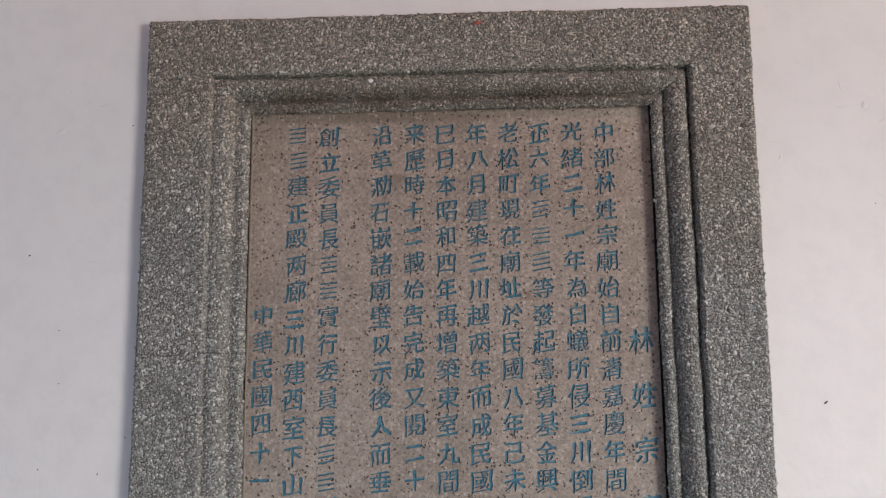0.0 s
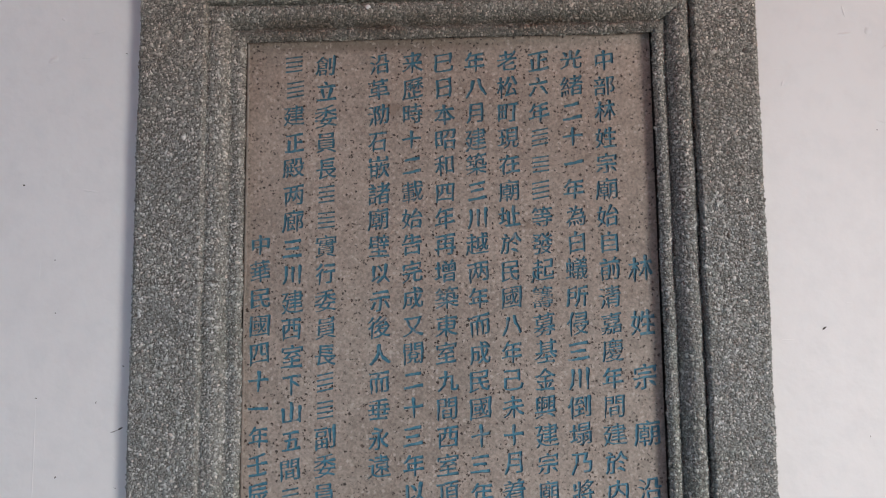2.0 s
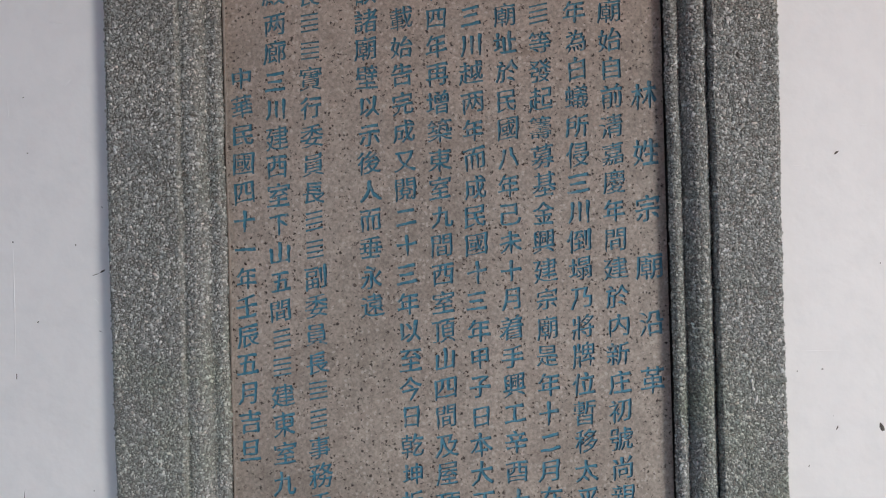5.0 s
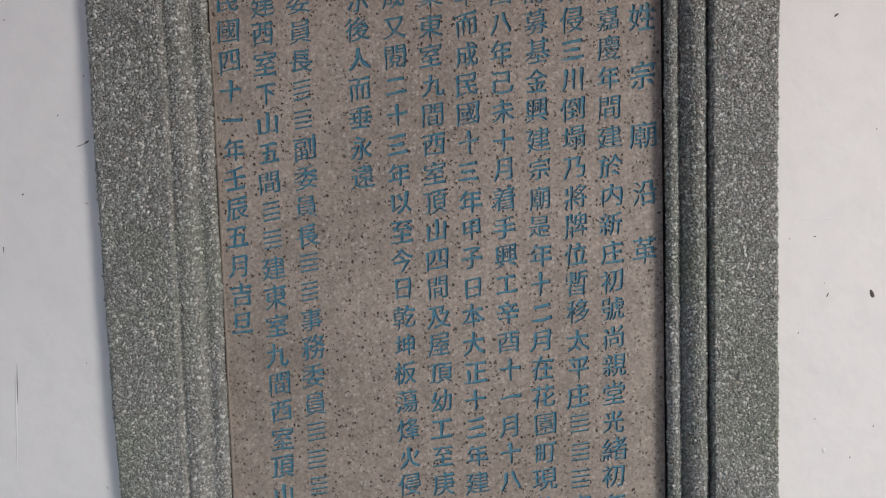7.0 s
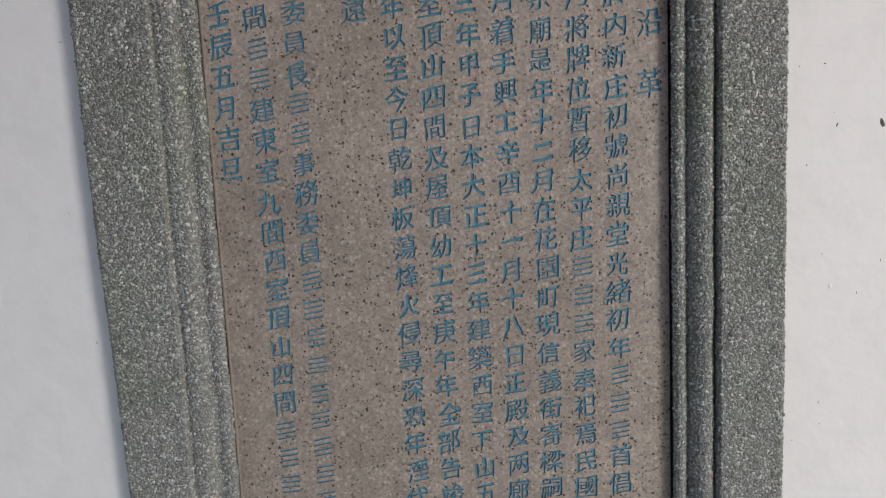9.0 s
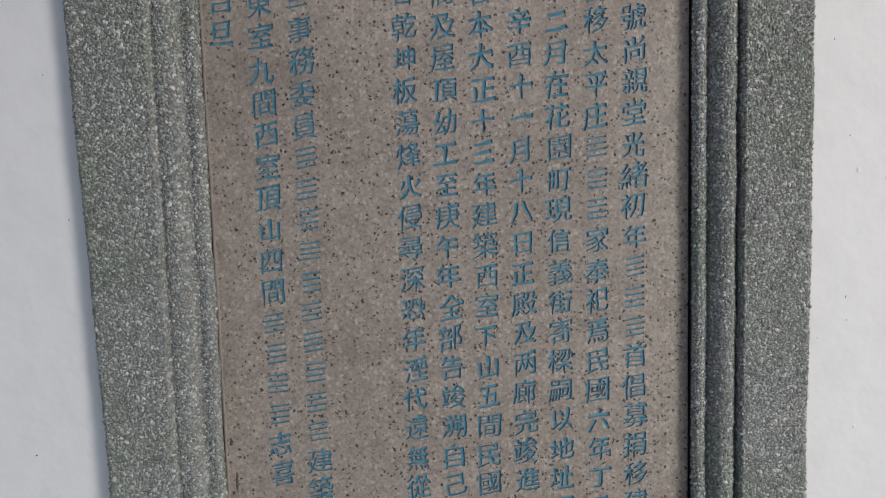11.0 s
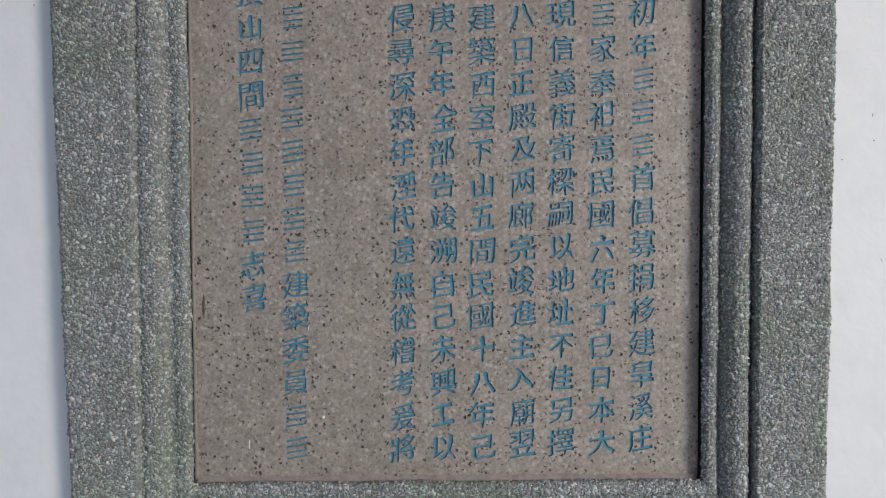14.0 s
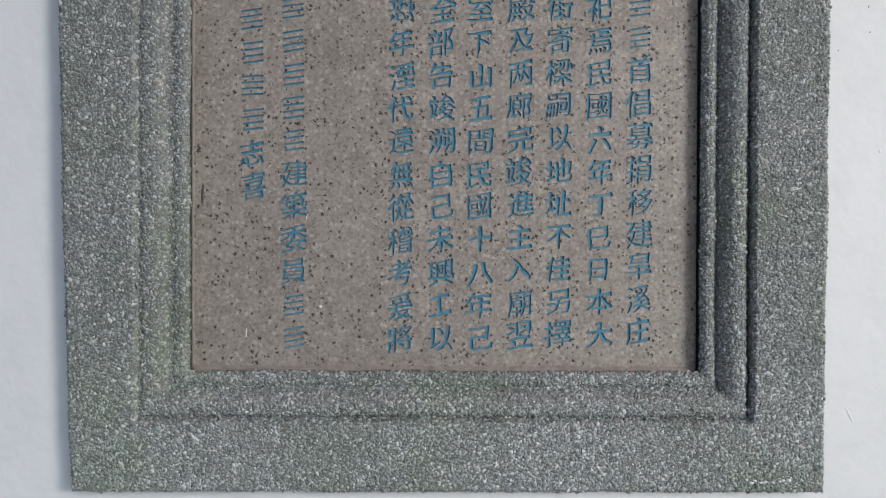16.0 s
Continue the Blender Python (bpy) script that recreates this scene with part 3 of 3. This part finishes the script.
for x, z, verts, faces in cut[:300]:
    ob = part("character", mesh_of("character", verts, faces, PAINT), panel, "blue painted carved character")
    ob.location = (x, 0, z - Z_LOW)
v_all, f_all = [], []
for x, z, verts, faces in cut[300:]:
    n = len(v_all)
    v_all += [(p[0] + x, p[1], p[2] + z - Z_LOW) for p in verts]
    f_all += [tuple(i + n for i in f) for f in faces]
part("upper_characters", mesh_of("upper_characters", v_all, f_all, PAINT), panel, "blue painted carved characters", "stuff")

# ---- small marks: chips and scratches in the plaster, paint drops on the frame ----


def flake(name, x, y, z, w, h, lean, mat, parent, label="", thick=0.0012):
    """A thin uneven flake lying on an upright face."""
    n = 11
    ring = []
    for k in range(n):
        t = math.tau * k / n
        r = 1 + 0.38 * noise.noise(Vector((math.cos(t) * 1.4 + x * 91, math.sin(t) * 1.4, z * 57)))
        ring.append(Vector((math.cos(t) * w / 2 * r, 0, math.sin(t) * h / 2 * r)))
    turn = Matrix.Rotation(math.radians(lean), 3, "Y")
    verts = [turn @ p + Vector((0, 0.0006, 0)) for p in ring] + [turn @ (p * 0.7) - Vector((0, thick * 0.75, 0)) for p in ring] + [Vector((0, -thick, 0))]
    faces = [(k, (k + 1) % n, n + (k + 1) % n, n + k) for k in range(n)] + [(n + k, n + (k + 1) % n, 2 * n) for k in range(n)]
    ob = part(name, mesh_of(name, verts, faces, mat, True), parent, label)
    ob.location = Vector((x, y, z)) - parent.location
    return ob


DARK_HIGH = [(0.493, 1.602, 0.009, 0.0028, -35), (-0.446, 1.477, 0.009, 0.003, -28), (-0.455, 1.473, 0.014, 0.0012, -18), (-0.533, 1.413, 0.004, 0.0025, -40),
             (-0.451, 1.399, 0.005, 0.001, 20), (-0.546, 1.706, 0.0022, 0.002, 0), (-0.542, 1.633, 0.0026, 0.002, 0), (-0.564, 1.518, 0.0022, 0.003, 0),
             (-0.481, 1.512, 0.0016, 0.0045, 10), (-0.445, 1.560, 0.004, 0.0016, 40), (-0.455, 1.999, 0.003, 0.002, 30), (-0.595, 1.812, 0.004, 0.003, 30),
             (0.579, 1.867, 0.0022, 0.002, 0), (0.543, 1.462, 0.0014, 0.003, 0), (-0.563, 1.343, 0.0016, 0.010, 0)]
DARK_LOW = [(0.539, 1.257, 0.0065, 0.015, -22), (0.484, 1.257, 0.002, 0.008, 25), (0.437, 1.329, 0.002, 0.002, 0), (0.468, 1.331, 0.0035, 0.002, 0),
            (0.480, 1.272, 0.0014, 0.0014, 0), (0.448, 1.210, 0.0012, 0.004, 20), (0.542, 1.088, 0.0012, 0.005, 8), (0.513, 1.048, 0.0014, 0.004, 0),
            (0.469, 1.099, 0.0014, 0.0018, 0), (0.468, 0.907, 0.001, 0.005, 12), (0.470, 0.879, 0.0018, 0.002, 0), (0.435, 0.858, 0.003, 0.0014, 0),
            (-0.507, 0.746, 0.003, 0.0026, 0), (-0.464, 1.193, 0.0014, 0.002, 0), (-0.5575, 1.165, 0.0013, 0.07, 3), (-0.447, 1.027, 0.0012, 0.004, 0)]
RAISED_HIGH = [(-0.5640, 1.437, 0.0018, 0.20, 0), (-0.5615, 1.12, 0.0022, 0.18, 3), (-0.567, 1.691, 0.0014, 0.030, 0), (-0.560, 1.992, 0.018, 0.010, -20), (-0.496, 2.031, 0.022, 0.0025, -15),
               (-0.548, 2.052, 0.012, 0.004, 35), (-0.509, 1.994, 0.024, 0.0015, 0), (-0.499, 1.802, 0.028, 0.003, 8), (0.545, 2.002, 0.026, 0.006, -6), (0.576, 2.006, 0.012, 0.016, 25),
               (0.602, 1.985, 0.026, 0.004, -28), (0.545, 2.034, 0.003, 0.024, -12), (0.457, 1.934, 0.004, 0.010, 20), (0.452, 1.955, 0.030, 0.0012, 2), (0.589, 1.877, 0.030, 0.002, 22), (-0.487, 1.723, 0.015, 0.0015, -40)]
RAISED_LOW = [(0.445, 1.587, 0.026, 0.0012, 0), (0.467, 1.354, 0.060, 0.0012, 0), (0.527, 1.635, 0.012, 0.0012, -5), (0.451, 0.452, 0.0035, 0.026, -25),
              (0.482, 0.747, 0.004, 0.006, 0), (-0.455, 1.438, 0.010, 0.0015, 50), (-0.459, 1.093, 0.008, 0.0012, 20), (0.480, 1.058, 0.006, 0.010, 0)]
for x, z, w, h, lean in DARK_HIGH + DARK_LOW:
    flake("chip", x, WALL_Y, z, w, h, lean, CHIP, wall, "dark chip in the plaster", 0.0004)
for x, z, w, h, lean in RAISED_HIGH + RAISED_LOW:
    flake("scratch", x, WALL_Y, z, w, h, lean, PLASTER, wall, "raised scratch in the white paint", 0.0005)
FACE_Y = -0.0378
for x, z, w, h, lean in [(-0.361, 1.870, 0.006, 0.006, 0), (0.377, 1.298, 0.003, 0.012, 20), (0.374, 1.312, 0.0035, 0.006, -20), (0.372, 1.322, 0.003, 0.005, 0)]:
    flake("paint_drop", x, FACE_Y, z, w, h, lean, WHITE, tablet, "white paint drop")
flake("paint_drop", -0.109, -0.0312, 2.052, 0.008, 0.007, 0, WHITE, tablet, "white paint drop")
flake("paint_drop", -0.2875, -0.012, 1.873, 0.003, 0.016, 8, WHITE, tablet, "white paint drop")
flake("paint_drop", 0.043, FACE_Y, 2.131, 0.012, 0.007, 0, RED, tablet, "faded red paint smear")
for k in range(9):
    flake("paint_drop", 0.325 + 0.006 * k + rng.uniform(-0.002, 0.002), FACE_Y, 0.384 + rng.uniform(-0.004, 0.004), rng.uniform(0.003, 0.006), rng.uniform(0.002, 0.004), rng.uniform(-30, 30), WHITE, tablet, "white paint drop")
for x, z, w, h, lean in [(-0.225, 0.540, 0.0014, 0.013, 3), (-0.141, 0.571, 0.004, 0.004, 0), (-0.157, 0.672, 0.0012, 0.008, 10)]:
    flake("paint_drop", x, -0.0002, z, w, h, lean, WHITE, tablet, "white paint drop on the granite", 0.0005)
for x, z, w, h, lean in [(-0.274, 0.696, 0.004, 0.036, 1), (-0.121, 1.450, 0.007, 0.005, 20), (0.013, 1.137, 0.004, 0.003, 0)]:
    flake("dark_stain", x, -0.0002, z, w, h, lean, STAIN, tablet, "dark stain on the granite", 0.0003)
for x, z, w, h in [(0.402, 1.974, 0.010, 0.007), (0.367, 1.724, 0.004, 0.006)]:
    flake("dark_stain", x, FACE_Y, z, w, h, 0, CHIP, tablet, "dark stain on the pebbles")


def plaster_lip(side):
    """The wall paint runs up to the frame in a thin uneven lip."""
    steps, verts, faces = 150, [], []
    for k in range(steps + 1):
        p = on_frame(side, EDGE, 0, k / steps)
        out = Vector({"left": (-1, 0, 0), "right": (1, 0, 0), "top": (0, 0, 1), "bottom": (0, 0, -1)}[side])
        w = 0.0035 + 0.0018 * noise.noise(p * 25) + 0.0014 * noise.noise(p * 110)
        up = 0.0035 + 0.002 * noise.noise(p * 40 + Vector((3, 1, 7)))
        verts += [p + out * d + Vector((0, WALL_Y - h, 0)) for d, h in ((-0.003, up), (0.0006, up * 0.95), (w * 0.45, up * 0.4), (w, -0.001))]
    for k in range(steps):
        for j in range(3):
            a = 4 * k + j
            faces.append((a, a + 1, a + 5, a + 4))
    return part("plaster_lip", mesh_of("plaster_lip", verts, faces, PLASTER, True), wall)


for side in ("left", "right", "top", "bottom"):
    plaster_lip(side)
